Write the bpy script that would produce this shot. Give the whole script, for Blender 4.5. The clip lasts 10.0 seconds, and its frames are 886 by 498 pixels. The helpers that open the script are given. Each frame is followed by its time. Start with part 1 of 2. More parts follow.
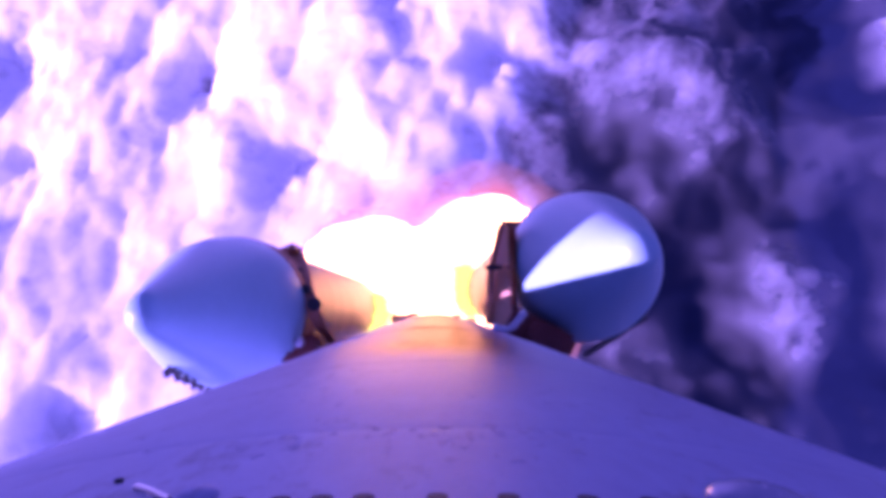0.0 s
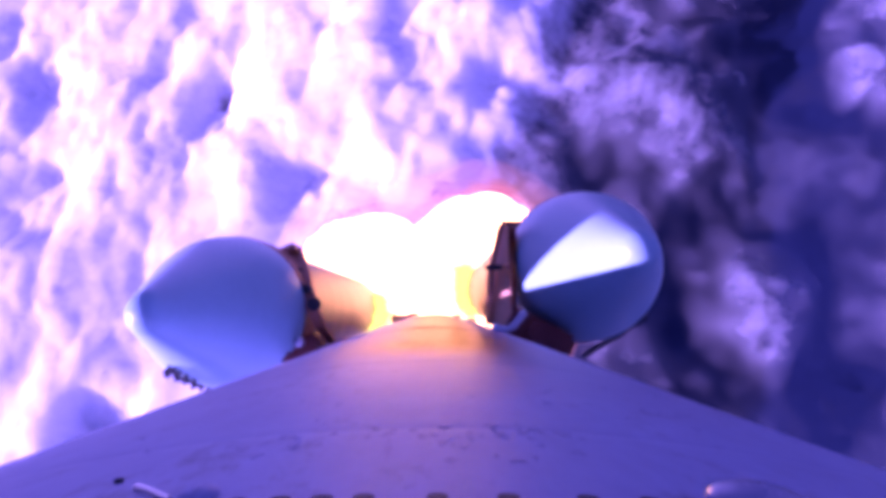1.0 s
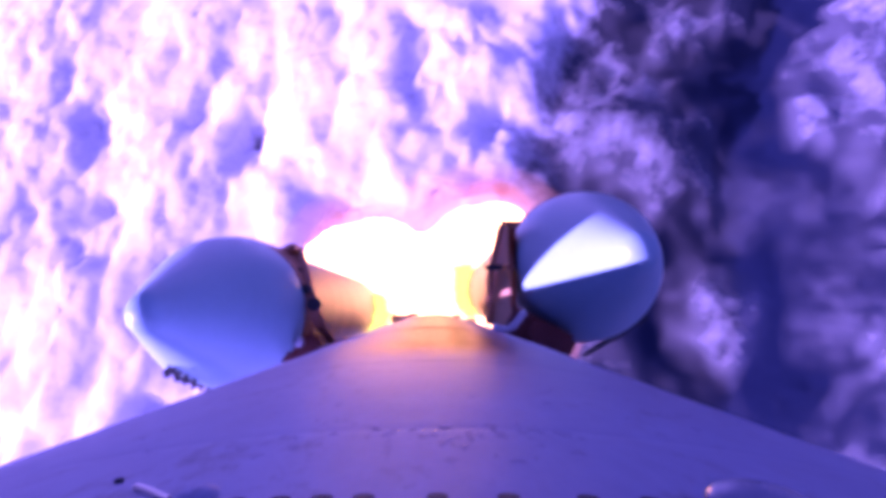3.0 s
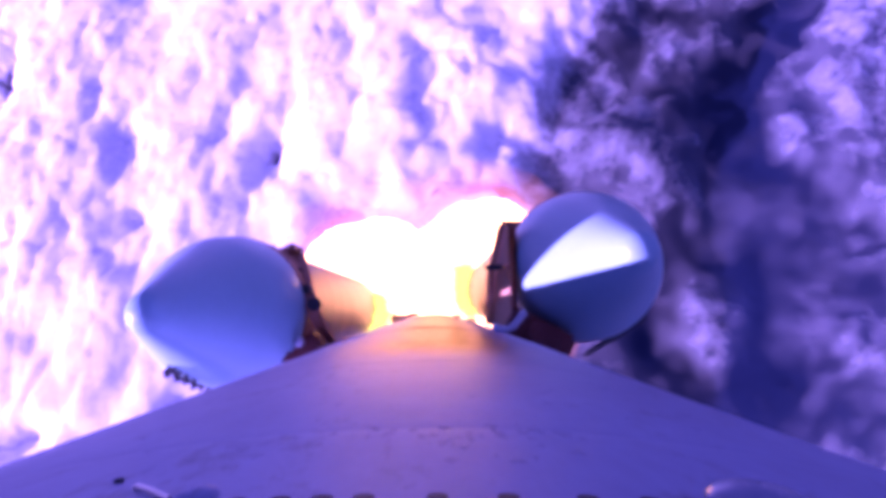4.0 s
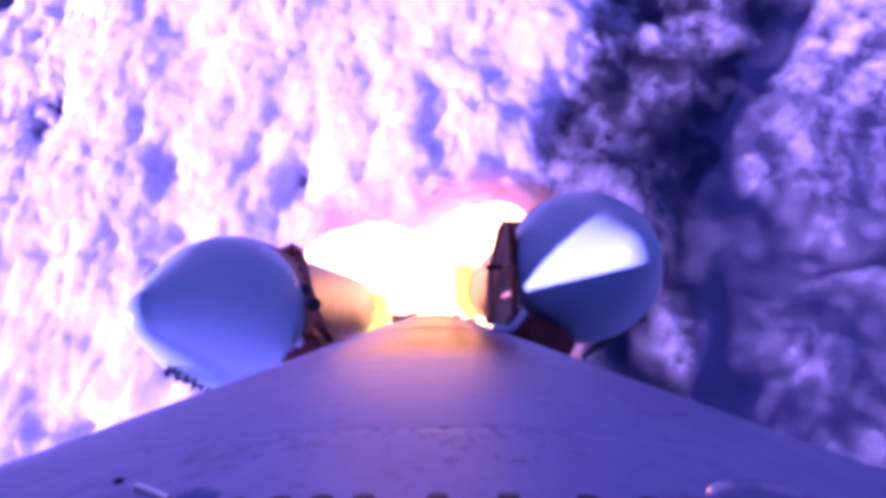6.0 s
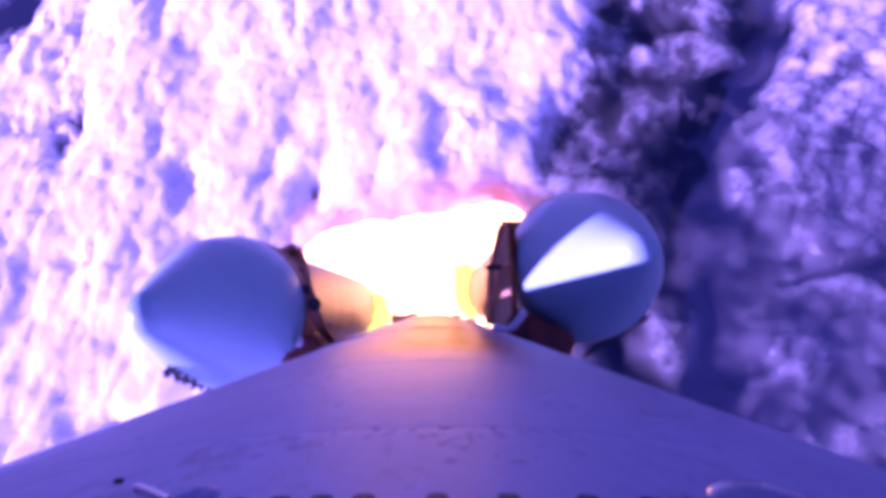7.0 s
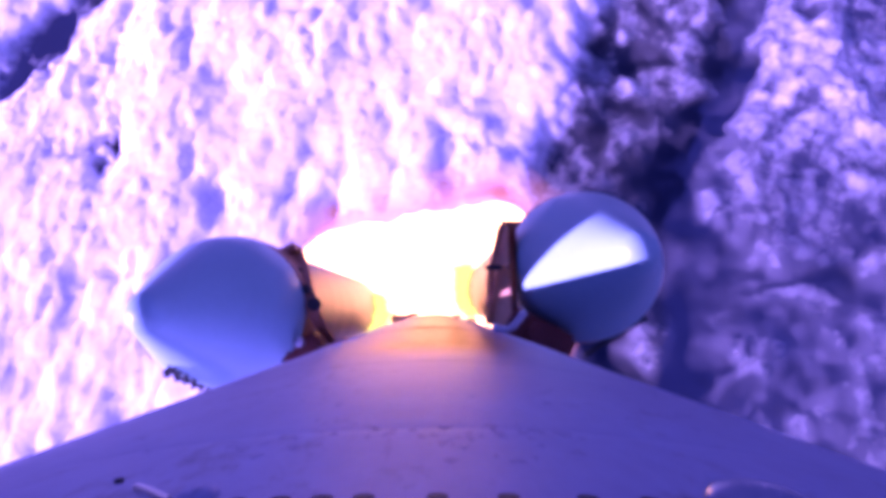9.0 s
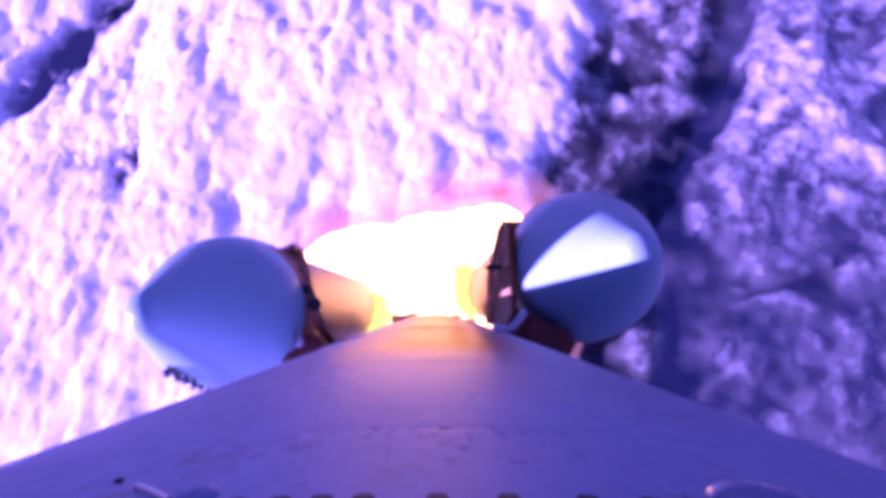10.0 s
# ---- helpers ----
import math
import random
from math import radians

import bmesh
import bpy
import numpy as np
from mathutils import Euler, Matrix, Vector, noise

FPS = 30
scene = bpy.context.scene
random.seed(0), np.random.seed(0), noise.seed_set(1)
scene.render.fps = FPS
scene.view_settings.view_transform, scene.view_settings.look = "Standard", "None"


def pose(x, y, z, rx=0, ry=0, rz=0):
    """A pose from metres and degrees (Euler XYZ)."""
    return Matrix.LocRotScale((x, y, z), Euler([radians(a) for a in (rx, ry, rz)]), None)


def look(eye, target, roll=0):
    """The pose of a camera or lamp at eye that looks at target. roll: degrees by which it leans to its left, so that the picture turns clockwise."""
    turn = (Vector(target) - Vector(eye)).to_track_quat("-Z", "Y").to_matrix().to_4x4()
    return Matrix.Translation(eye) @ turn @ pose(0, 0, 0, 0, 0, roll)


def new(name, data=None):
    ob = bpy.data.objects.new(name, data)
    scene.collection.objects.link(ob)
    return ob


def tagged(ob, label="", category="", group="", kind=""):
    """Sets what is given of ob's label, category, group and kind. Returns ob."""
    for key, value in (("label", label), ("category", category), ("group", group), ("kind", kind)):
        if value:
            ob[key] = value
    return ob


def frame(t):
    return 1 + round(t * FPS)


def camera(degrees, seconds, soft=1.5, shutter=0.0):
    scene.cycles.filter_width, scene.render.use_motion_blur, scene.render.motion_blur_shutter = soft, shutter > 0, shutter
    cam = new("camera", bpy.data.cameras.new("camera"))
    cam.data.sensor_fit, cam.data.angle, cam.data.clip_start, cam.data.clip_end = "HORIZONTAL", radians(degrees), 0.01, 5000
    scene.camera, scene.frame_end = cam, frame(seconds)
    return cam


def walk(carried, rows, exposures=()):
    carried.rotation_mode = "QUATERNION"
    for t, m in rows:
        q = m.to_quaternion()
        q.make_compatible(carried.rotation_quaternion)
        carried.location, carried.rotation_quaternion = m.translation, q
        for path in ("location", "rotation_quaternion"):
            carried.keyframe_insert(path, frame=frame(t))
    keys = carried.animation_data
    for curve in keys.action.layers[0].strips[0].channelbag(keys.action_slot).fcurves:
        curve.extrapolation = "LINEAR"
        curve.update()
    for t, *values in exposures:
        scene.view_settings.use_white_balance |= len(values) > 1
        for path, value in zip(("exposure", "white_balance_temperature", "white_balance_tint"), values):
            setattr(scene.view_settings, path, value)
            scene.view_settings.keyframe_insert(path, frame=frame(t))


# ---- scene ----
LENS = 71.1
cam = camera(LENS, 10.0, soft=5.3)
METRES, HEIGHT = 300.0, 247.6
ROWS = [
    (0.0, 0.0, 0.0, 0.0, -0.0, 0.0, -0.0),
    (0.5, -0.0028, -0.0402, 0.0067, -0.0, 0.15, 0.06),
    (1.0, -0.0044, -0.081, 0.0131, -0.03, 0.21, 0.12),
    (1.5, -0.0075, -0.1231, 0.0211, -0.05, 0.29, 0.23),
    (2.0, -0.0073, -0.1622, 0.0288, 0.07, 0.58, 0.24),
    (2.5, -0.0123, -0.2072, 0.0374, 0.1, 0.67, 0.35),
    (4.0, -0.0291, -0.3452, 0.0665, 0.34, 0.62, 0.75),
    (4.5, -0.0337, -0.3916, 0.0719, 0.53, 0.68, 0.55),
    (5.0, -0.0355, -0.4399, 0.0794, 0.54, 0.79, 0.08),
    (5.5, -0.0381, -0.4884, 0.0901, 0.55, 0.75, -0.15),
    (7.0, -0.0583, -0.6433, 0.1315, 0.36, 0.6, 0.27),
    (7.5, -0.0688, -0.6969, 0.1371, 0.38, 0.63, 0.42),
    (8.0, -0.0746, -0.7499, 0.1451, 0.3, 0.52, 0.35),
    (8.5, -0.0776, -0.8025, 0.1579, 0.34, 0.52, 0.36),
    (9.0, -0.0818, -0.8585, 0.1723, 0.21, 0.44, 0.5),
    (9.5, -0.0882, -0.9152, 0.1845, 0.23, 0.49, 0.59),
    (10.0, -0.0974, -0.9728, 0.1981, 0.19, 0.48, 0.58),
]

# The cloud deck's upward normal in the first camera's axes (right, ahead, up).
KELVIN, TINT, STOPS = 5120.0, 150.0, 0.94
UP = Vector((-0.198, -0.907, 0.373)).normalized()
NORTH = (Vector((0, 0, 1)) - UP * UP.z).normalized()
FIRST = Matrix((NORTH.cross(UP), NORTH, UP)).to_4x4()
FIRST.translation = (0, 0, HEIGHT)
POSES = [(t, FIRST @ pose(METRES * x, METRES * y, METRES * z, 90 + pitch, roll, yaw))
         for t, x, y, z, yaw, pitch, roll in ROWS]
# One colour-shifted onboard camera: blue and magenta throughout.
walk(cam, POSES, [(0.0, STOPS, KELVIN, TINT), (10.0, STOPS, KELVIN, TINT)])

# The rocket's own axes: x right, y away from the hull, z to the nose. Its origin is the camera pod.
AFT = Vector((-14, -104, -1099)).normalized()
TO_ROCKET = Vector((0, 0, -1)).rotation_difference(AFT).to_matrix().to_4x4()

# ---- sun and sky ----
SUN_ANGLE, SUN_RISE = 194.3, 0.20
sun_local = Vector((math.cos(radians(SUN_ANGLE)), math.sin(radians(SUN_ANGLE)), SUN_RISE)).normalized()
SUN = (POSES[0][1].to_3x3() @ TO_ROCKET.to_3x3() @ sun_local).normalized()
sun = new("sun", bpy.data.lights.new("sun", "SUN"))
sun.data.energy, sun.data.angle, sun.data.color = 4.8, radians(0.5), (1.0, 0.95, 0.88)
sun.matrix_world = look(SUN * 600, (0, 0, 0))
world = bpy.data.worlds.new("sky")
scene.world = world
world.use_nodes = True
sky = world.node_tree.nodes.new("ShaderNodeTexSky")
sky.sky_type, sky.sun_disc = "NISHITA", False
sky.sun_elevation, sky.sun_rotation = math.asin(SUN.z), math.atan2(SUN.x, SUN.y)
sky.altitude, sky.ozone_density, sky.dust_density = 3500, 1.0, 2.5
world.node_tree.links.new(sky.outputs[0], world.node_tree.nodes["Background"].inputs[0])
world.node_tree.nodes["Background"].inputs[1].default_value = 0.048


# ---- materials ----
class Nodes:
    """Short writing for one node material."""

    def __init__(self, name):
        self.material = bpy.data.materials.new(name)
        self.material.use_nodes = True
        self.tree = self.material.node_tree
        self.tree.nodes.clear()
        self.out = self.node("ShaderNodeOutputMaterial")

    def node(self, kind, **settings):
        n = self.tree.nodes.new(kind)
        for key, value in settings.items():
            if key == "operation":
                n.operation = value
            elif key == "attribute_name":
                n.attribute_name = value
        return n

    def link(self, a, b):
        self.tree.links.new(a, b)

    def noise(self, scale, detail=4.0, rough=0.55, coords="Object", stretch=1.0):
        at = self.node("ShaderNodeTexCoord")
        n = self.node("ShaderNodeTexNoise")
        n.inputs["Scale"].default_value, n.inputs["Detail"].default_value, n.inputs["Roughness"].default_value = scale, detail, rough
        longer = self.node("ShaderNodeMapping")
        longer.inputs["Scale"].default_value = (1.0, 1.0, 1.0 / stretch)
        self.link(at.outputs[coords], longer.inputs["Vector"])
        self.link(longer.outputs[0], n.inputs["Vector"])
        return n.outputs["Fac"]

    def ramp(self, fac, stops):
        n = self.node("ShaderNodeValToRGB")
        while len(n.color_ramp.elements) < len(stops):
            n.color_ramp.elements.new(0.5)
        for e, (at, c) in zip(n.color_ramp.elements, stops):
            e.position, e.color = at, (*c, 1) if len(c) == 3 else c
        self.link(fac, n.inputs[0])
        return n.outputs["Color"]

    def math(self, op, a, b):
        n = self.node("ShaderNodeMath", operation=op)
        for socket, v in zip(n.inputs, (a, b)):
            if isinstance(v, (int, float)):
                socket.default_value = v
            else:
                self.link(v, socket)
        return n.outputs[0]

    def mix(self, fac, a, b):
        n = self.node("ShaderNodeMixRGB")
        for socket, v in zip(n.inputs, (fac, a, b)):
            if isinstance(v, (int, float)):
                socket.default_value = v
            elif isinstance(v, tuple):
                socket.default_value = (*v, 1)
            else:
                self.link(v, socket)
        return n.outputs[0]

    def bump(self, height, strength, distance):
        n = self.node("ShaderNodeBump")
        n.inputs["Strength"].default_value, n.inputs["Distance"].default_value = strength, distance
        self.link(height, n.inputs["Height"])
        return n.outputs[0]


def surface(name, dark, light, rough=0.5, metal=0.0, coarse=2.0, fine=40.0, relief=0.002):
    """A painted or metal skin: colour varied at two scales, uneven gloss, fine relief."""
    m = Nodes(name)
    p = m.node("ShaderNodeBsdfPrincipled")
    wide, grain = m.noise(coarse), m.noise(fine, 6.0, 0.65)
    both = m.math("ADD", m.math("MULTIPLY", wide, 0.6), m.math("MULTIPLY", grain, 0.4))
    m.link(m.ramp(both, [(0.35, dark), (0.62, light)]), p.inputs["Base Color"])
    m.link(m.math("ADD", m.math("MULTIPLY", grain, 0.25), rough - 0.12), p.inputs["Roughness"])
    p.inputs["Metallic"].default_value = metal
    m.link(m.bump(grain, 0.3, relief), p.inputs["Normal"])
    m.link(p.outputs[0], m.out.inputs[0])
    return m.material


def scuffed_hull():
    """Pale blue-grey paint with small dark scuffs; the flame's orange glow is coloured in towards the exhaust."""
    m = Nodes("hull_paint")
    p = m.node("ShaderNodeBsdfPrincipled")
    wide, grain, scuff = m.noise(4.0, 5.0, stretch=2.0), m.noise(60.0, 6.0, 0.7, stretch=3.0), m.noise(38.0, 7.0, 0.78, stretch=2.2)
    paint = m.ramp(m.math("ADD", m.math("MULTIPLY", wide, 0.6), m.math("MULTIPLY", grain, 0.4)),
                   [(0.35, (0.19, 0.22, 0.34)), (0.65, (0.28, 0.32, 0.47))])
    spots = m.ramp(m.math("MULTIPLY", scuff, m.math("ADD", wide, 0.5)), [(0.54, (0, 0, 0)), (0.68, (1, 1, 1))])
    worn = m.mix(m.math("MULTIPLY", spots, 0.6), paint, (0.11, 0.12, 0.14))
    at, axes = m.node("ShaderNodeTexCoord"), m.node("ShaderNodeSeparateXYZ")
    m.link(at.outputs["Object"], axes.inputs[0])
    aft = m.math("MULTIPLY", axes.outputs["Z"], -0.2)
    # Bronze colour and gloss stand in for the flame's orange glow on the hull.
    flame_glow = m.ramp(m.math("ADD", aft, m.math("MULTIPLY", m.math("SUBTRACT", m.noise(2.5, 4.0, 0.6), 0.5), 0.1)), [(0.09, (0, 0, 0)), (0.27, (1, 1, 1))])
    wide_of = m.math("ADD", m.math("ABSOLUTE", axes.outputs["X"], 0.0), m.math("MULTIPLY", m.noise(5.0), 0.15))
    flame_glow = m.math("MULTIPLY", flame_glow, m.ramp(wide_of, [(0.13, (1, 1, 1)), (0.45, (0, 0, 0))]))
    m.link(m.mix(flame_glow, worn, (0.12, 0.035, 0.015)), p.inputs["Base Color"])
    m.link(flame_glow, p.inputs["Metallic"])
    m.link(m.mix(flame_glow, (1.0, 1.0, 1.0), (0.12, 0.035, 0.01)), p.inputs["Specular Tint"])
    rough = m.math("ADD", m.math("MULTIPLY", grain, 0.2), 0.47)
    m.link(m.math("SUBTRACT", rough, m.math("MULTIPLY", flame_glow, 0.27)), p.inputs["Roughness"])
    p.inputs["Specular IOR Level"].default_value = 0.22
    m.link(m.bump(grain, 0.25, 0.002), p.inputs["Normal"])
    m.link(p.outputs[0], m.out.inputs[0])
    return m.material


def glow(name, colour, strength, ragged=0.0, scale=1.0):
    """Burning gas: gives off light; thin where its 'thickness' is low."""
    m = Nodes(name)
    e = m.node("ShaderNodeEmission")
    e.inputs[0].default_value, e.inputs[1].default_value = (*colour, 1), strength
    clear = m.node("ShaderNodeBsdfTransparent")
    thick = m.node("ShaderNodeAttribute", attribute_name="thickness")
    some = m.math("MINIMUM", m.math("MULTIPLY", thick.outputs["Fac"], 3.0), 1.0)
    torn = m.math("MULTIPLY", m.math("SUBTRACT", m.noise(scale, 4.0, 0.6), 0.5), 2 * ragged)
    fac = m.math("ADD", thick.outputs["Fac"], m.math("MULTIPLY", some, torn))
    soft = m.ramp(fac, [(0.0, (0, 0, 0)), (1.0, (1, 1, 1))])
    mix = m.node("ShaderNodeMixShader")
    m.link(soft, mix.inputs[0])
    m.link(clear.outputs[0], mix.inputs[1])
    m.link(e.outputs[0], mix.inputs[2])
    m.link(mix.outputs[0], m.out.inputs[0])
    return m.material


def cloud_stuff():
    """Water droplets: very white, light wanders far inside them; thin edges are see-through."""
    m = Nodes("cloud")
    p, clear = m.node("ShaderNodeBsdfPrincipled"), m.node("ShaderNodeBsdfTransparent")
    fine, wisp = m.noise(0.22, 5.0, 0.6), m.noise(0.045, 6.0, 0.62)
    m.link(m.ramp(fine, [(0.3, (0.86, 0.86, 0.87)), (0.7, (0.95, 0.95, 0.95))]), p.inputs["Base Color"])
    p.inputs["Roughness"].default_value, p.inputs["Specular IOR Level"].default_value = 1.0, 0.0
    p.inputs["Subsurface Weight"].default_value = 1.0
    p.inputs["Subsurface Radius"].default_value = (1.0, 1.0, 1.0)
    p.inputs["Subsurface Scale"].default_value = 24.0
    m.link(m.bump(fine, 0.22, 1.5), p.inputs["Normal"])
    thick = m.node("ShaderNodeAttribute", attribute_name="thickness")
    some = m.math("MINIMUM", m.math("MULTIPLY", thick.outputs["Fac"], 3.0), 1.0)
    fac = m.math("ADD", thick.outputs["Fac"], m.math("MULTIPLY", some, m.math("MULTIPLY", m.math("SUBTRACT", wisp, 0.5), 1.5)))
    mix = m.node("ShaderNodeMixShader")
    m.link(m.ramp(fac, [(0.0, (0, 0, 0)), (0.9, (1, 1, 1))]), mix.inputs[0])
    m.link(clear.outputs[0], mix.inputs[1])
    m.link(p.outputs[0], mix.inputs[2])
    m.link(mix.outputs[0], m.out.inputs[0])
    return m.material


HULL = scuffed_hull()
FAIRING = surface("fairing_paint", (0.17, 0.19, 0.27), (0.24, 0.26, 0.36), rough=0.24, fine=90.0)
SCUFF = surface("grey_scuff", (0.15, 0.17, 0.27), (0.22, 0.25, 0.38), rough=0.6, fine=120.0)
BOOSTER_WHITE = surface("booster_paint", (0.23, 0.43, 0.45), (0.28, 0.49, 0.52), rough=0.4, relief=0.001)
TAN = surface("tan_insulation", (0.24, 0.13, 0.06), (0.42, 0.22, 0.10), rough=0.48, coarse=3.0)
MAROON = surface("maroon_primer", (0.15, 0.025, 0.012), (0.25, 0.05, 0.025), rough=0.6, coarse=4.0)
BROWN = surface("scorched_bracket", (0.40, 0.14, 0.06), (0.54, 0.21, 0.10), rough=0.55, coarse=6.0)
PANEL = surface("tan_panel", (0.68, 0.34, 0.13), (0.78, 0.41, 0.18), rough=0.5, coarse=5.0)
BLACK = surface("black_rubber", (0.015, 0.015, 0.016), (0.035, 0.033, 0.033), rough=0.7)
STEEL = surface("bare_steel", (0.45, 0.44, 0.43), (0.62, 0.61, 0.60), rough=0.35, metal=0.9)
PALE = surface("pale_pipe_wrap", (0.6, 0.57, 0.54), (0.75, 0.72, 0.69), rough=0.5)
SEA = surface("sea", (0.010, 0.017, 0.045), (0.016, 0.026, 0.06), rough=0.35, coarse=0.01, fine=0.2, relief=0.3)
CLOUD = cloud_stuff()
FLAME = glow("white_hot_gas", (0.80, 0.44, 0.03), 8.0)
FRINGE = glow("yellow_flame", (0.62, 0.80, 0.0), 1.1, 0.1, 2.5)
HALO = glow("glowing_smoke", (0.80, 0.38, 0.17), 0.9, 0.18, 1.4)
BLOOM = glow("hot_vapour", (0.85, 0.60, 0.34), 1.3, 0.18, 1.6)
SMOKE = glow("red_smoke", (0.80, 0.20, 0.11), 0.35, 0.35, 1.6)


# ---- mesh helpers ----
def part(name, bm, material, parent, label=""):
    mesh = bpy.data.meshes.new(name)
    bm.to_mesh(mesh)
    bm.free()
    mesh.materials.append(material)
    ob = new(name, mesh)
    ob.parent = parent
    return tagged(ob, label)


def smooth(bm, angle=40):
    for f in bm.faces:
        f.smooth = True
    for e in bm.edges:
        if len(e.link_faces) == 2 and e.calc_face_angle(0) > radians(angle):
            e.smooth = False
    return bm


def lathe(profile, centre, sides=64):
    """A turned body along z: profile of (radius, z), about centre (x, y)."""
    bm = bmesh.new()
    rings = []
    for r, z in profile:
        if r < 1e-6:
            rings.append([bm.verts.new((centre[0], centre[1], z))])
        else:
            rings.append([bm.verts.new((centre[0] + r * math.cos(2 * math.pi * k / sides),
                                        centre[1] + r * math.sin(2 * math.pi * k / sides), z)) for k in range(sides)])
    for a, b in zip(rings, rings[1:]):
        for k in range(sides):
            j = (k + 1) % sides
            if len(a) == 1:
                bm.faces.new((a[0], b[k], b[j]))
            elif len(b) == 1:
                bm.faces.new((a[k], b[0], a[j]))
            else:
                bm.faces.new((a[k], b[k], b[j], a[j]))
    bmesh.ops.recalc_face_normals(bm, faces=bm.faces)
    return smooth(bm)


def box(m, size, bevel=0.01):
    bm = bmesh.new()
    bmesh.ops.create_cube(bm, size=1, matrix=Matrix.Diagonal((*size, 1)))
    bmesh.ops.bevel(bm, geom=list(bm.edges), offset=bevel, segments=2, affect="EDGES")
    bmesh.ops.transform(bm, matrix=m, verts=bm.verts)
    return smooth(bm)


def tube(points, radius, sides=12):
    """A pipe along points, with domed ends left flat."""
    bm = bmesh.new()
    pts = [Vector(p) for p in points]
    rings = []
    for i, p in enumerate(pts):
        way = (pts[min(i + 1, len(pts) - 1)] - pts[max(i - 1, 0)]).normalized()
        side = way.orthogonal().normalized() if i == 0 else (side - way * side.dot(way)).normalized()
        up = way.cross(side)
        rings.append([bm.verts.new(p + radius * (side * math.cos(a) + up * math.sin(a)))
                      for a in (2 * math.pi * k / sides for k in range(sides))])
    for a, b in zip(rings, rings[1:]):
        for k in range(sides):
            bm.faces.new((a[k], a[(k + 1) % sides], b[(k + 1) % sides], b[k]))
    bm.faces.new(rings[0][::-1])
    bm.faces.new(rings[-1])
    bmesh.ops.recalc_face_normals(bm, faces=bm.faces)
    return smooth(bm)


# ---- sea and cloud deck ----
def lattice(ix, iy, seed):
    n = (ix.astype(np.int64) * 374761393 + iy.astype(np.int64) * 668265263 + seed * 1274126177) & 0x7FFFFFFF
    n = ((n ^ (n >> 13)) * 1274126177) & 0x7FFFFFFF
    n = ((n ^ (n >> 16)) * 60493) & 0x7FFFFFFF
    return ((n ^ (n >> 11)) % 100003) / 100003.0


def value_noise(x, y, seed):
    ix, iy = np.floor(x), np.floor(y)
    fx, fy = x - ix, y - iy
    fx, fy = fx * fx * (3 - 2 * fx), fy * fy * (3 - 2 * fy)
    a, b = lattice(ix, iy, seed), lattice(ix + 1, iy, seed)
    c, d = lattice(ix, iy + 1, seed), lattice(ix + 1, iy + 1, seed)
    return a + (b - a) * fx + (c - a) * fy + (a - b - c + d) * fx * fy


def fbm(x, y, size, octaves, seed):
    total, weight, amp = 0, 0, 1.0
    for k in range(octaves):
        c, s = math.cos(0.6 + 0.9 * k), math.sin(0.6 + 0.9 * k)
        total = total + amp * value_noise((x * c - y * s) / size * 2 ** k + 17.3 * k, (x * s + y * c) / size * 2 ** k - 9.1 * k, seed + k)
        weight += amp
        amp *= 0.55
    return total / weight


def puffs(x, y, size, seed):
    """Domed heads, one to a cell: 1 at a head's top, 0 in the creases."""
    x, y = x / size, y / size
    ix, iy = np.floor(x), np.floor(y)
    best = np.full(x.shape, 9.0)
    for dx in (-1, 0, 1):
        for dy in (-1, 0, 1):
            jx, jy = ix + dx, iy + dy
            px, py = jx + lattice(jx, jy, seed), jy + lattice(jx, jy, seed + 7)
            reach = 0.7 + 0.6 * lattice(jx, jy, seed + 13)
            best = np.minimum(best, ((x - px) ** 2 + (y - py) ** 2) / reach)
    return np.clip(1 - best, 0, 1) ** 0.6


def blob(x, y, cx, cy, rx, ry):
    return np.exp(-((x - cx) / rx) ** 2 - ((y - cy) / ry) ** 2)


def trough(x, y, line, width):
    """1 along a line of places, fading out over width."""
    best = np.full(x.shape, 1e9)
    for (ax, ay), (bx, by) in zip(line, line[1:]):
        k = np.clip(((x - ax) * (bx - ax) + (y - ay) * (by - ay)) / ((bx - ax) ** 2 + (by - ay) ** 2), 0, 1)
        best = np.minimum(best, (x - ax - k * (bx - ax)) ** 2 + (y - ay - k * (by - ay)) ** 2)
    return np.exp(-best / width ** 2)


# Lanes of open sea between the clouds, the last a narrow stripe of thinner cloud: places along each, half-width,
# weight.
LANES = [
    ([(190, 440), (176, 370), (165, 325), (104, 232), (119, 180), (126, 147), (121, 94), (106, 46), (125, -40)], 21, 1.0),
    ([(124, 150), (76, 136), (40, 114), (43, 78), (70, 52)], 12, 0.7),
    ([(-560, 590), (-600, 520), (-690, 400)], 38, 0.7),
    ([(130, 112), (205, 141), (280, 168)], 4, 0.45),
]
# Gaps and heaps in the deck: centre x, y, half-widths, weight.
GAPS = [
    (161, 29, 45, 26, 0.4), (110, 36, 60, 24, 0.25), (29, 269, 26, 32, 0.2), (124, 160, 27, 27, 0.8), (160, 148, 32, 18, 0.35), (78, 365, 32, 60, 0.3),
    (-36, 208, 18, 18, 0.4), (10, 142, 15, 18, 0.35), (-197, 210, 17, 26, 0.5), (-135, 142, 17, 25, 0.42), (-251, 233, 13, 20, 0.3), (-337, 227, 14, 20, 0.32),
    (-490, 295, 28, 44, 0.65), (-426, 141, 20, 15, 0.4), (-300, 151, 14, 15, 0.35), (-343, -3, 26, 16, 0.5), (-228, 17, 18, 15, 0.6), (-562, 305, 46, 26, 0.25),
    (-640, 420, 60, 90, 0.4), (-520, 410, 40, 60, 0.3),
]
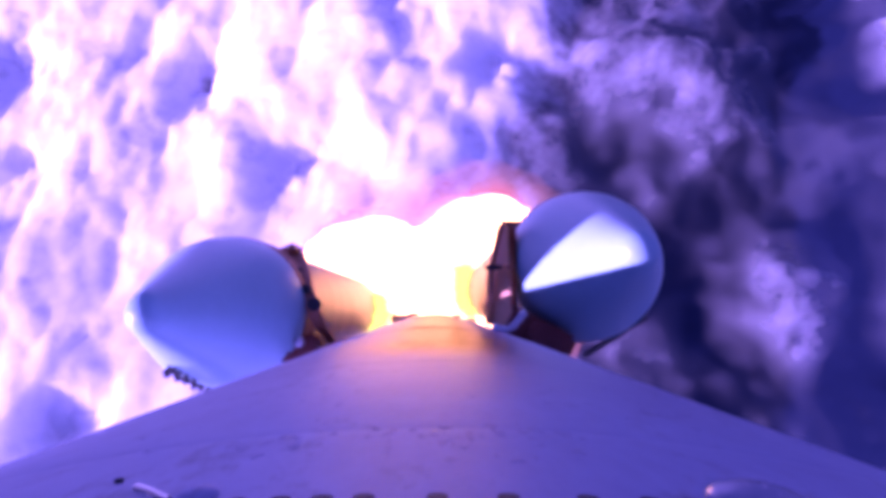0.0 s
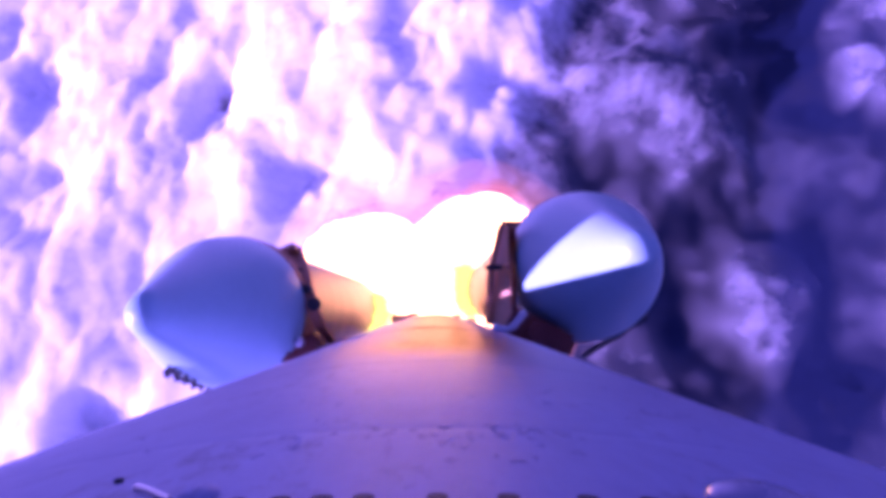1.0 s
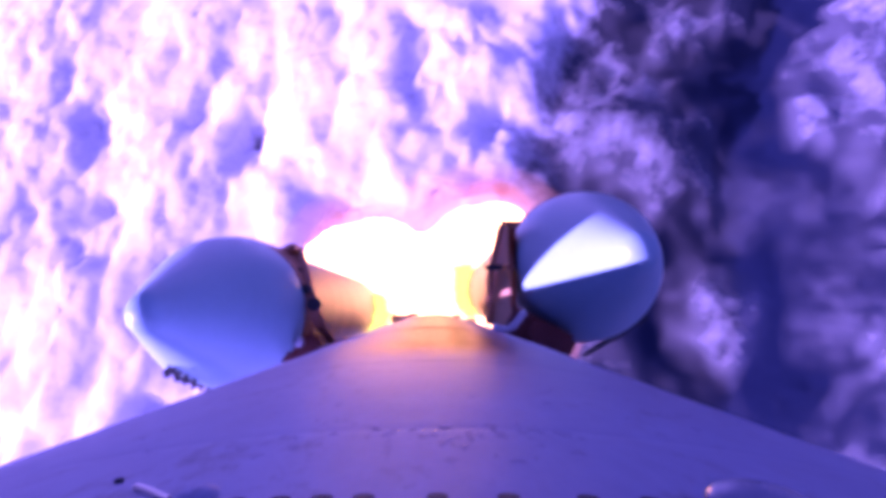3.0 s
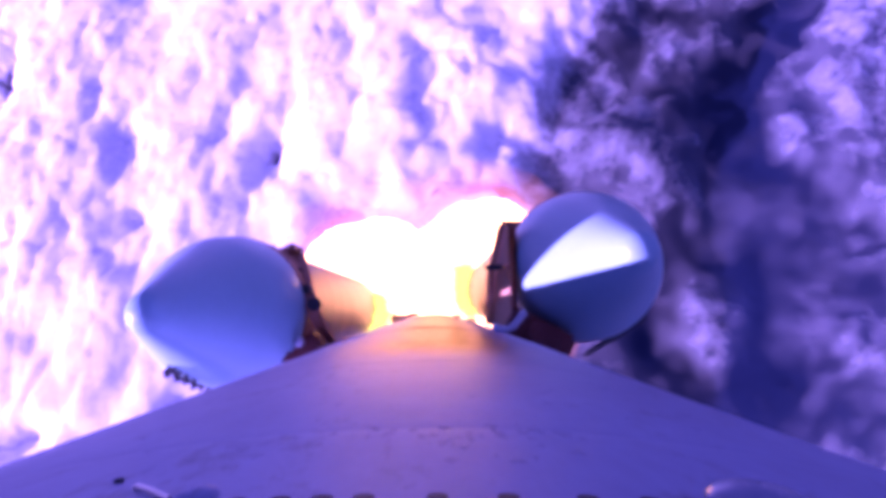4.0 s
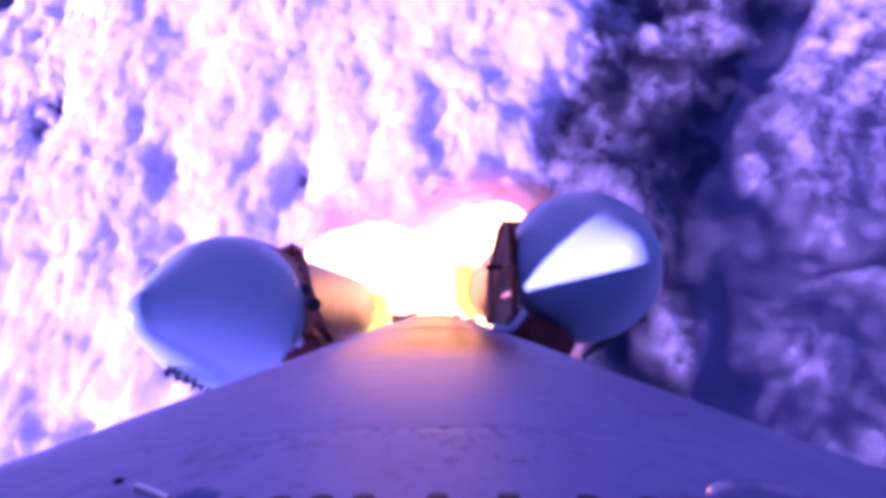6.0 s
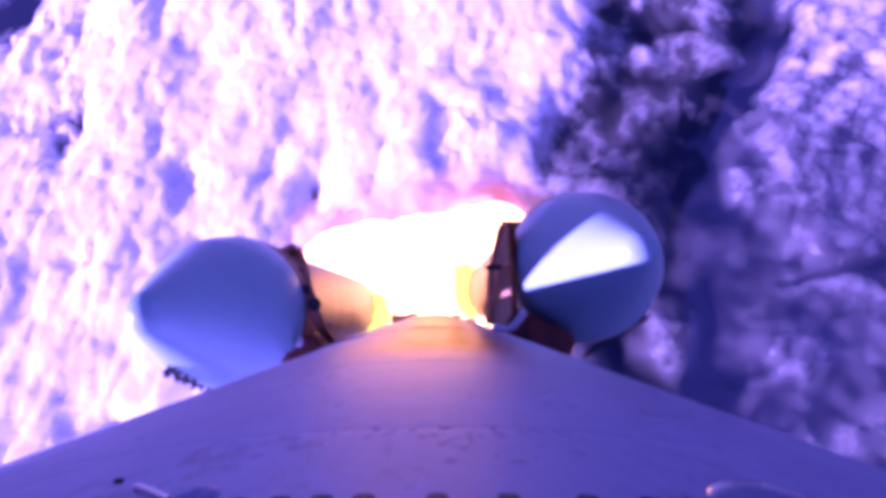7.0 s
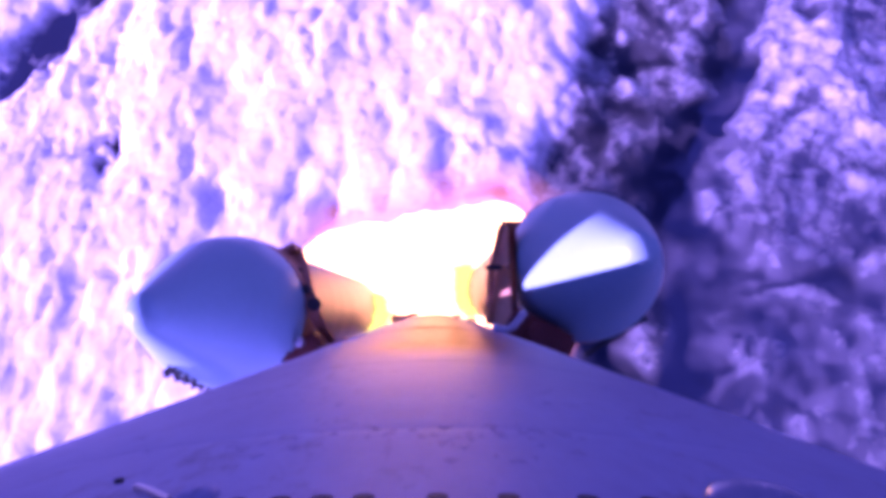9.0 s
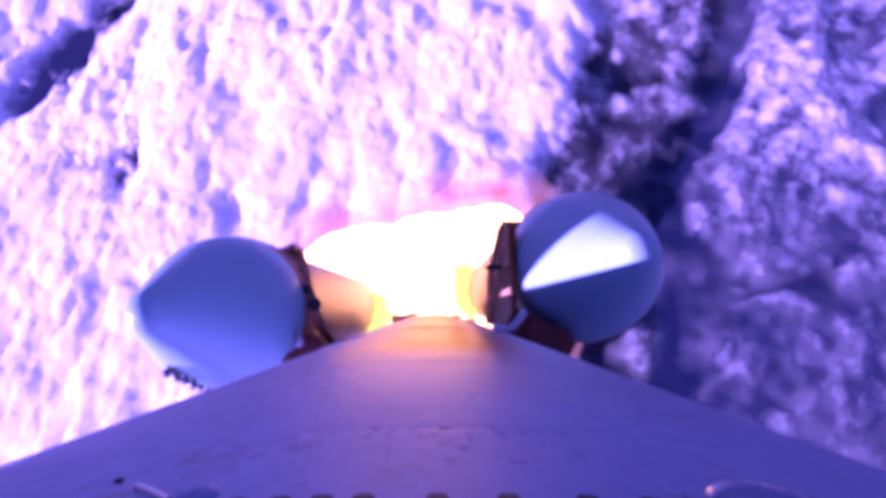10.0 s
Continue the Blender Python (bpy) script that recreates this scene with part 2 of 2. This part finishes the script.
HEAPS = [
    (83, 86, 27, 29, 0.55), (151, 73, 20, 22, 0.5), (67, 188, 27, 27, 0.3), (36, 206, 24, 20, 0.3), (188, 240, 34, 62, 0.25), (158, 193, 18, 22, 0.25), (198, 179, 18, 32, 0.12),
    (140, 214, 13, 15, 0.3), (246, 292, 54, 80, 0.35), (237, 81, 36, 42, 0.3), (123, 290, 20, 24, 0.2), (100, 238, 20, 18, 0.35), (25, 315, 30, 30, 0.25), (-105, 212, 33, 38, 0.15), (-55, 260, 28, 44, 0.2), (-92, 156, 23, 20, 0.15),
    (15, 130, 22, 18, 0.3),
]


def cloud_deck():
    step = 1.6
    xs, ys = np.arange(-830, 360, step), np.arange(-130, 620, step)
    x, y = (g.astype(float) for g in np.meshgrid(xs, ys))
    wx = x + 34 * (fbm(x, y, 60, 4, 50) - 0.5)
    wy = y + 34 * (fbm(x, y, 60, 4, 60) - 0.5)
    # East of a ragged line the high bank gives way to low broken cloud.
    east = 1 / (1 + np.exp(-(wx - 0.26 * wy + 70) / 10.0))
    cover = 0.86 - 0.36 * east + (0.8 - 0.1 * east) * (fbm(x, y * 0.7, 70, 4, 3) - 0.5)
    torn = 0.1 + 1.9 * fbm(wx, wy, 15, 4, 41)
    for line, width, weight in LANES:
        cover = cover - weight * trough(wx, wy, line, width)
    for cx, cy, rx, ry, weight in GAPS:
        cover = cover - weight * torn * blob(wx, wy, cx, cy, rx, ry)
    dome = 0
    for cx, cy, rx, ry, weight in HEAPS:
        dome = dome + weight * torn * blob(wx, wy, cx, cy, rx, ry)
    cover = cover + dome + 0.85 * east * (fbm(wx, wy, 32, 5, 80) - 0.5)
    ly = wy * (0.82 + 0.18 * east)
    big, mid, small, tiny = puffs(wx, ly, 46, 1), puffs(wx, ly, 23, 2), puffs(wx + 5 * fbm(x, y, 9, 2, 9), ly, 12, 5), puffs(wx + 3 * fbm(x, y, 6, 2, 19), ly, 6.5, 8)
    tower = 0.42 * big + 0.34 * mid + 0.17 * small + 0.05 * tiny
    heap = np.clip(cover, 0, 1.25)
    z = 11 * (1 - east) * (0.5 + 0.5 * heap) + heap * (6 + (15 + 4 * east) * tower) + 6 * east * np.clip(dome, 0, 1) + 4 * np.clip(heap * 2, 0, 1) * fbm(x, y, 22, 4, 21) - 26
    ragged = east * fbm(x, y, 20, 5, 33) + (1 - east) * tower - 0.42
    # Dims the eastern cloud by thinning it, in place of the bank's shadow.
    thin = east * (0.80 - 0.31 / (1 + np.exp(-(wy + 0.5 * wx - 340) / 30)))
    thickness = np.clip((1.9 - 0.9 * east) * cover - 0.27 * (1 - east) + (0.9 + 0.35 * east) * ragged, 0, 1) * (1 - thin)
    thickness = thickness ** (1 + 0.35 * east)
    # A thin low veil, added to lighten the open lane and soften shadow edges.
    thickness = np.maximum(thickness, 0.06 * east * np.clip(3 * fbm(wx, wy, 30, 6, 91) - 1.05, 0, 1) ** 1.5)
    ny, nx = x.shape
    k = np.arange(nx * ny).reshape(ny, nx)
    quads = np.stack([k[:-1, :-1], k[:-1, 1:], k[1:, 1:], k[1:, :-1]], -1).reshape(-1, 4)
    keep = thickness.ravel()[quads].max(1) > 0.0
    mesh = grid_mesh("cloud_deck", np.stack([x, y, z], -1).reshape(-1, 3), quads[keep])
    mesh.attributes.new("thickness", "FLOAT", "POINT").data.foreach_set("value", thickness.ravel().astype(np.float32))
    mesh.materials.append(CLOUD)
    return tagged(new("cloud_deck", mesh), "broken deck of heaped white cumulus clouds over a dark sea", "clouds", kind="stuff")


def grid_mesh(name, points, quads):
    mesh = bpy.data.meshes.new(name)
    mesh.vertices.add(len(points))
    mesh.vertices.foreach_set("co", points.astype(np.float32).ravel())
    mesh.loops.add(quads.size)
    mesh.loops.foreach_set("vertex_index", quads.astype(np.int32).ravel())
    mesh.polygons.add(len(quads))
    mesh.polygons.foreach_set("loop_start", np.arange(0, quads.size, 4, dtype=np.int32))
    mesh.polygons.foreach_set("use_smooth", np.ones(len(quads), dtype=bool))
    mesh.update(calc_edges=True)
    mesh.validate()
    return mesh


def sea():
    bm = bmesh.new()
    bmesh.ops.create_circle(bm, cap_ends=True, segments=64, radius=4500, matrix=Matrix.Translation((0, 0, -60)))
    ob = part("water", bm, SEA, None, "dark blue open sea far below the clouds")
    return tagged(ob, category="sea", kind="structure")


sea()
cloud_deck()

# ---- rocket ----
RADIUS, CLEAR = 1.22, 0.077
AXIS = (0.0, -RADIUS - CLEAR)
END = -8.6
rocket = tagged(new("rocket"), "pale blue-grey launch rocket climbing with two strap-on boosters", "rocket")
plume = tagged(new("exhaust_plume"), "white-hot exhaust flame with yellow roots and pink smoke", "flame")


def on_hull(across, depth, lift=0.0):
    """A place on the hull's skin: metres round it from the pod's line, metres aft."""
    a = across / RADIUS
    return Vector(((RADIUS + lift) * math.sin(a), AXIS[1] + (RADIUS + lift) * math.cos(a), -depth))


def hull():
    fore = [(RADIUS - 0.05, 1.2), (RADIUS, 1.2), (RADIUS, -0.39), (RADIUS, -0.405), (RADIUS - 0.0003, -0.407), (RADIUS - 0.0003, -0.411), (RADIUS, -0.413),
            (RADIUS, -0.43), (RADIUS, -0.6), (RADIUS, -0.92), (RADIUS - 0.03, -0.921)]
    aft = [(RADIUS - 0.03, -0.922), (RADIUS, -0.923), (RADIUS, -1.1), (RADIUS, -2.3), (RADIUS, -2.39), (RADIUS + 0.002, -2.4), (RADIUS + 0.002, -2.6), (RADIUS, -2.61),
           (RADIUS, -2.7), (RADIUS, -4.9), (RADIUS, -5.0), (RADIUS + 0.004, -5.02), (RADIUS + 0.004, -5.2), (RADIUS, -5.22), (RADIUS, -5.3), (RADIUS, -6.5), (RADIUS, -6.6),
           (RADIUS + 0.004, -6.62), (RADIUS + 0.004, -6.85), (RADIUS, -6.87), (RADIUS, -7.0), (RADIUS, END), (RADIUS - 0.08, END)]
    skirt = part("aft_skirt", lathe(aft, AXIS, 256), HULL, rocket, "aft skirt with the flame's orange glow put into its colour")
    # The fittings' tan-brown stands in for the flame's orange bloom.
    for across, size in ((-0.80, 0.06), (-0.46, 0.13), (-0.30, 0.08), (0.30, 0.06), (0.52, 0.07), (0.76, 0.06)):
        at = on_hull(across, -END - 0.12, 0.01)
        part("edge_fitting", box(Matrix.Translation(at), (size * 2.2, size, 0.2), 0.025), PANEL, skirt, "small tan-brown fitting on the rim")
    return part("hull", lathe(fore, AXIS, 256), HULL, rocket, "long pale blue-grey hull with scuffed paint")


def booster(centre, base, length, label, bolts):
    r = 0.5
    top = base + length
    root = tagged(new("booster"), label)
    root.parent = rocket
    nose = [(0.0, top), (0.04, top - 0.008), (0.075, top - 0.03), (0.10, top - 0.07), (0.115, top - 0.11)]
    for k in range(1, 13):
        u = k / 12
        swell = 1.14 * u - (1.556 * (u - 0.7) ** 2 if u > 0.7 else 0.0)
        nose.append((0.115 + (r - 0.115) * swell, top - 0.11 - (length - 0.11) * u))
    nose.append((r, base - 0.06))
    part("nose_cone", lathe(nose, centre, 96), BOOSTER_WHITE, root, "smooth white conical nose")
    ring = [(r - 0.01, base - 0.06), (r + 0.010, base - 0.065), (r + 0.012, base - 0.08), (r + 0.012, base - 0.16), (r + 0.002, base - 0.17),
            (r + 0.002, base - 0.30), (r + 0.014, base - 0.31), (r + 0.014, base - 0.38), (r, base - 0.39)]
    part("clamp_band", lathe(ring, centre, 96), BROWN, root, "scorched brown clamp band")
    case = [(r, base - 0.39), (r, base - 0.45), (r, base - 0.8), (r, END - 1.2), (r - 0.06, END - 1.2), (0.30, END - 1.15), (0.0, END - 1.1)]
    part("casing", lathe(case, centre, 96), TAN, root, "tan insulated motor casing")
    inward = math.atan2(-centre[1], -centre[0])
    for k in bolts:
        a = inward + radians(18 * k)
        p = Vector((centre[0] + r * math.cos(a), centre[1] + r * math.sin(a), base - 0.34))
        way = Vector((math.cos(a), math.sin(a), 0))
        part("clamp_bolt", tube([p, p + way * 0.02, p + way * 0.03], 0.07 if k > 0 else 0.045), BLACK, root, "black clamp bolt")
    return root


def far(px, py, d):
    """Cross-section place at depth d, from tangents across and up."""
    return Vector((px * d / 1099, py * d / 1099, -d))


body = hull()
left = booster((-1.364, -0.028), -4.12, 1.24, "white-nosed strap-on booster, sunlit along its far edge", (-1.6,))
right = booster((0.979, 0.272), -4.12, 1.24, "white-nosed strap-on booster crossed by a sunlit wedge", ())


# ---- fittings between hull and boosters ----
def beam(a, b, width, depth, bevel=0.012):
    """A straight bar from a to b."""
    a, b = Vector(a), Vector(b)
    way = b - a
    turn = way.to_track_quat("Y", "Z").to_matrix().to_4x4()
    return box(Matrix.Translation((a + b) / 2) @ turn, (width, way.length, depth), bevel)


def attach_link():
    """The arched brown plate that ties the clamp band to the hull, with two black bolts and a foot."""
    root = tagged(new("attach_link"), "reddish-brown arched attachment plate with black bolts")
    root.parent = rocket
    line = [far(-250, 102, 4.72), far(-236, 62, 4.42), far(-226, 28, 4.22), far(-217, 0, 4.16), far(-202, -32, 4.24), far(-178, -62, 4.5)]
    bm = bmesh.new()
    rows = []
    for k, p in enumerate(line):
        w = 0.058 - 0.006 * k
        rows.append([bm.verts.new(p + Vector((dx * w, dx * w * 0.35, dz))) for dx, dz in ((-1, 0.0), (-0.85, 0.02), (0.85, 0.02), (1, 0.0), (1, -0.04), (-1, -0.04))])
    for a, b in zip(rows, rows[1:]):
        for k in range(6):
            bm.faces.new((a[k], a[(k + 1) % 6], b[(k + 1) % 6], b[k]))
    bm.faces.new(rows[0])
    bm.faces.new(rows[-1][::-1])
    bmesh.ops.recalc_face_normals(bm, faces=bm.faces)
    part("plate", smooth(bm, 50), BROWN, root)
    for p, r in ((far(-226, 33, 4.2), 0.030), (far(-212, 6, 4.1), 0.045), (far(-238, 66, 4.4), 0.016)):
        part("bolt", tube([p, p + Vector((0, 0, 0.03)), p + Vector((0, 0, 0.04))], r, 16), BLACK, root, "black bolt head")
    part("foot", box(Matrix.Translation(far(-176, -66, 4.5)) @ pose(0, 0, 0, 0, 0, 24), (0.22, 0.05, 0.14), 0.015), BROWN, root, "brown foot")
    return root


def band_block(at, turn, size):
    return part("stop_block", box(Matrix.Translation(at) @ pose(0, 0, 0, 0, 0, turn), size, 0.012), BROWN, rocket, "dark brown stop block")


attach_link()
band_block(far(-258, 101, 4.6), 24, (0.13, 0.06, 0.2))
band_block(far(134, 151, 3.9), -3, (0.13, 0.025, 0.1))


def slab(corners, thick):
    """A flat plate with the given corners in order round it."""
    bm = bmesh.new()
    face = bm.faces.new([bm.verts.new(c) for c in corners])
    for g in bmesh.ops.extrude_face_region(bm, geom=[face])["geom"]:
        if isinstance(g, bmesh.types.BMVert):
            g.co.z -= thick
    bmesh.ops.recalc_face_normals(bm, faces=bm.faces)
    bmesh.ops.bevel(bm, geom=list(bm.edges), offset=0.006, segments=2, affect="EDGES")
    return smooth(bm)


def side_plate():
    """The upright bracket between hull and booster: a red-brown plate, a tan panel and a dark rib."""
    root = tagged(new("side_bracket"), "tall reddish-brown bracket with a dark rib and tan panel")
    root.parent = rocket
    part("plate", slab([far(126, 149, 4.05), far(146, 147, 3.95), far(140, 100, 3.88), far(138, 44, 3.86), far(141, 4, 3.84), far(146, -24, 3.84), far(128, -42, 3.9), far(126, 20, 3.98)], 0.05), MAROON, root, "red-brown plate")
    part("panel", slab([far(107, 70, 4.0), far(132, 68, 3.9), far(137, -36, 3.74), far(94, -30, 3.9)], 0.04), PANEL, root, "tan-brown panel")
    part("upper_panel", slab([far(116, 147, 4.1), far(131, 148, 3.95), far(131, 74, 3.88), far(101, 76, 4.02)], 0.04), PANEL, root, "tan-brown panel")
    part("rib", tube([far(117, 146, 4.02), far(107, 100, 3.98), far(99, 62, 3.94), far(96, 10, 3.9), far(93, -30, 3.88)], 0.022), BROWN, root, "dark rib")
    part("clasp", box(Matrix.Translation(far(104, 71, 3.9)), (0.12, 0.03, 0.06), 0.01), BLACK, root, "dark clasp")
    return root


side_plate()


def strut_block(at, size, turn, label):
    root = tagged(new("thrust_fitting"), label)
    root.parent = rocket
    part("block", box(Matrix.Translation(at) @ pose(0, 0, 0, 0, 0, turn), size, 0.03), MAROON, root)
    part("lug", tube([at + Vector((-0.02, 0.02, size[2] / 2 - 0.02)), at + Vector((-0.02, 0.02, size[2] / 2 + 0.07))], 0.06), MAROON, root)
    return root


strut_block(far(178, -46, 3.9), (0.42, 0.18, 0.4), -28, "dark maroon forward fitting beside a pale pipe")
block = strut_block(far(-250, -80, 4.3), (0.48, 0.13, 0.36), 25, "dark maroon forward fitting with a shiny ball end")
bm = bmesh.new()
bmesh.ops.create_uvsphere(bm, u_segments=20, v_segments=12, radius=0.035, matrix=Matrix.Translation(far(-238, -60, 4.0)))
part("ball_end", smooth(bm), STEEL, block, "shiny steel ball end")
part("pipe", tube([far(100, -33, 3.55), far(112, -37, 3.55), far(128, -38, 3.54), far(137, -34, 3.53), far(144, -26, 3.52), far(151, -16, 3.51), far(159, -6, 3.5)], 0.02), PALE, rocket, "pale bent pipe")
part("strut", tube([far(262, -84, 4.1), far(318, -50, 4.1), far(322, -47, 4.1), far(375, -16, 4.1)], 0.018), BLACK, rocket, "thin dark strut under a booster")
part("collar", tube([far(312, -54, 4.1), far(330, -43, 4.1)], 0.026), BLACK, rocket, "strut collar")


def lettering():
    """Dark bars of unreadable writing low on the booster's side."""
    rng = random.Random(4)
    for k in range(6):
        u = k / 5
        at = far(-460 + 68 * u, -104 - 38 * u, 3.5 + 0.4 * u)
        tall = 0.10 - 0.055 * u
        for j in range(2):
            m = Matrix.Translation(at + Vector((0.024 * j - 0.01, -0.014 * j + rng.uniform(-0.012, 0.012), 0.03 * j))) @ pose(0, 0, 0, 0, 0, 70 + rng.uniform(-25, 25))
            part("letter_bar", box(m, (tall * rng.uniform(0.5, 1.0), 0.016, 0.05), 0.003), BLACK, left)


lettering()


# ---- small things on the hull near the camera pod ----
def rivets():
    for across in (-0.082, -0.0635, -0.046, -0.029, 0.001, 0.030, 0.063, 0.0895, 0.108):
        depth = 0.260 + 0.55 * across ** 2
        p, q = on_hull(across, depth, -0.001), on_hull(across, depth, 0.0010)
        part("rivet", tube([p, p.lerp(q, 0.7), q], 0.0046, 12), BLACK, body, "dark rivet head")


def pod(across, depth, size, turn, label, material):
    bm = bmesh.new()
    bmesh.ops.create_uvsphere(bm, u_segments=32, v_segments=16, radius=1)
    for v in bm.verts:
        v.co = Vector((v.co.x * size[0], max(v.co.y, -0.2) * size[1], v.co.z * size[2]))
    bmesh.ops.transform(bm, matrix=Matrix.Translation(on_hull(across, depth)) @ pose(0, 0, 0, 0, turn, -math.degrees(across / RADIUS)), verts=bm.verts)
    return part("fairing", smooth(bm, 60), material, body, label)


def scuffs():
    """Worn grey patches along the painted joint and a few beyond it."""
    rng = random.Random(11)
    for k in range(90):
        along = k < 50
        across = rng.uniform(-0.13, 0.10) if along else rng.uniform(-0.22, 0.24)
        depth = 0.41 - abs(rng.gauss(0, 0.03)) if along else rng.uniform(0.30, 0.75)
        w, d = rng.uniform(0.001, 0.004), rng.uniform(0.003, 0.012)
        bm = bmesh.new()
        ring = [bm.verts.new(on_hull(across + w * math.cos(a) * q, depth + d * math.sin(a) * q, 0.0002))
                for a, q in ((2 * math.pi * n / 10, rng.uniform(0.25, 1.3)) for n in range(10))]
        low = [bm.verts.new(v.co - Vector((0, 0.001, 0))) for v in ring]
        bm.faces.new(ring)
        for n in range(10):
            bm.faces.new((ring[n], ring[(n + 1) % 10], low[(n + 1) % 10], low[n]))
        bmesh.ops.recalc_face_normals(bm, faces=bm.faces)
        part("scuff", bm, SCUFF, body, "worn grey paint scuff")


rivets()
scuffs()
pod(0.141, 0.274, (0.023, 0.010, 0.020), -20, "small rounded glossy fairing", FAIRING)
pod(-0.102, 0.276, (0.009, 0.005, 0.012), 0, "small pale blister", HULL)
part("wire", tube([on_hull(-0.143, 0.306, 0.000), on_hull(-0.139, 0.301, 0.002), on_hull(-0.128, 0.290, 0.002), on_hull(-0.114, 0.276, 0.001)], 0.0012), STEEL, body, "shiny bent wire")
part("stud", tube([on_hull(-0.159, 0.323, -0.001), on_hull(-0.159, 0.323, 0.002)], 0.0022), BLACK, body, "black stud")


# ---- plume ----
def lobe(name, centre, radius, front, back, material, edge, label="", soft=0.0):
    """One bulging tongue of gas: ragged, a veil open at the back; with soft set, its gas thins out from the middle to the rim."""
    bm = bmesh.new()
    bmesh.ops.create_icosphere(bm, subdivisions=5, radius=1)
    if soft and material is not FLAME:
        bmesh.ops.delete(bm, geom=[v for v in bm.verts if v.co.z < -0.03], context="VERTS")
    gas, rim = [], ((front - back) / (front + back)) ** 2
    for v in bm.verts:
        gas.append(edge * (1 - soft + soft * max(0.0, v.co.z ** 2 - rim) / (1 - rim)))
        n = noise.fractal(v.co * 2.4 + Vector((centre[0], centre[1], radius)), 0.7, 2.0, 5)
        v.co *= 1 + (0.07 if radius > 0.6 else 0.4) * n
        v.co = Vector((centre[0] + v.co.x * radius, centre[1] + v.co.y * radius, (front + back) / 2 + v.co.z * (front - back) / 2))
    ob = part(name, smooth(bm, 180), material, plume, label)
    ob.data.attributes.new("thickness", "FLOAT", "POINT").data.foreach_set("value", gas)
    return ob


west_flame = lobe("flame", (-1.22, 0.22), 1.64, -9.6, -16.5, FLAME, 3.0, "white-hot gas", 1.0)
east_flame = lobe("flame", (0.95, 0.52), 1.69, -9.6, -16.5, FLAME, 3.0, "white-hot gas", 1.0)
mid_flame = lobe("flame", (-0.2, 0.2), 1.55, -10.2, -16.0, FLAME, 3.0, "white-hot gas", 1.0)
veils = []
for k, (reach, thin) in enumerate(((1.12, 1.8), (1.3, 0.9), (1.7, 0.5))):
    veils += [lobe("smoke_veil", (-1.22, 0.25), 1.64 * reach, -11.4, -16.5 - k, BLOOM if k < 1 else HALO, thin, "thin glowing pink smoke", 1.0),
              lobe("smoke_veil", (0.95, 0.58), 1.70 * reach, -11.4, -16.5 - k, BLOOM if k < 1 else HALO, thin, "thin glowing pink smoke", 1.0)]
lobe("red_smoke", (1.25, 2.05), 0.75, -12.5, -14.5, SMOKE, 1.1, "dull red smoke", 1.0)
lobe("red_smoke", (0.35, 2.15), 0.55, -12.5, -14.5, SMOKE, 0.22, "dull red smoke", 1.0)
lobe("red_smoke", (-1.9, 1.6), 0.55, -12.5, -14.5, SMOKE, 0.35, "dull red smoke", 1.0)
for (cx, cy), turns in (((-1.364, -0.028), (-48, -30, -10, 12)), ((0.979, 0.272), (160, 178, 196, 214))):
    for k, turn in enumerate(turns):
        x, y = cx + 0.56 * math.cos(radians(turn)), cy + 0.56 * math.sin(radians(turn))
        lobe("flame_root", (x, y), (0.25, 0.19, 0.23, 0.15)[k], -8.9, -10.6, FRINGE, 1.6, "yellow flame root", 1.0)


# ---- what moves ----
def motions():
    ride = [(t, m @ TO_ROCKET) for t, m in POSES]
    walk(rocket, ride)
    walk(plume, ride)
    # The smoke round the tongues shivers.
    rng = random.Random(7)
    for veil in veils:
        walk(veil, [(0.4 * k, pose(rng.uniform(-0.1, 0.1), rng.uniform(-0.1, 0.1), 0)) for k in range(26)])
    # The tongues swell and sway; late in the clip the middle one fills the notch.
    walk(west_flame, [(t, pose(x, y, 0)) for t, x, y in (
        (0.0, 0.05, 0.02), (1.0, 0.05, 0.08), (1.7, -0.05, 0.0), (2.5, 0.0, -0.02), (4.0, 0.1, 0.0), (4.5, 0.12, 0.0),
        (5.5, 0.05, -0.1), (7.0, 0.0, -0.05), (7.5, 0.0, -0.05), (9.0, -0.05, -0.1), (10.0, 0.0, -0.12))])
    walk(east_flame, [(t, pose(x, y, 0)) for t, x, y in (
        (0.0, 0.0, 0.02), (1.0, -0.1, 0.06), (1.7, 0.05, -0.1), (2.5, 0.08, -0.14), (4.0, 0.0, -0.05), (4.5, 0.05, -0.02),
        (5.5, 0.08, -0.12), (7.0, 0.05, -0.12), (7.5, 0.0, -0.14), (9.0, 0.05, -0.12), (10.0, 0.02, -0.16))])
    walk(mid_flame, [(t, pose(x, y, 0)) for t, x, y in (
        (0.0, 0.0, -0.05), (1.0, 0.0, -0.1), (2.5, 0.05, -0.2), (4.5, 0.0, -0.1), (5.5, 0.0, -0.15), (6.8, 0.0, 0.15),
        (7.5, 0.05, 0.25), (8.5, 0.0, 0.2), (9.0, 0.1, 0.25), (10.0, 0.15, 0.22))])


motions()
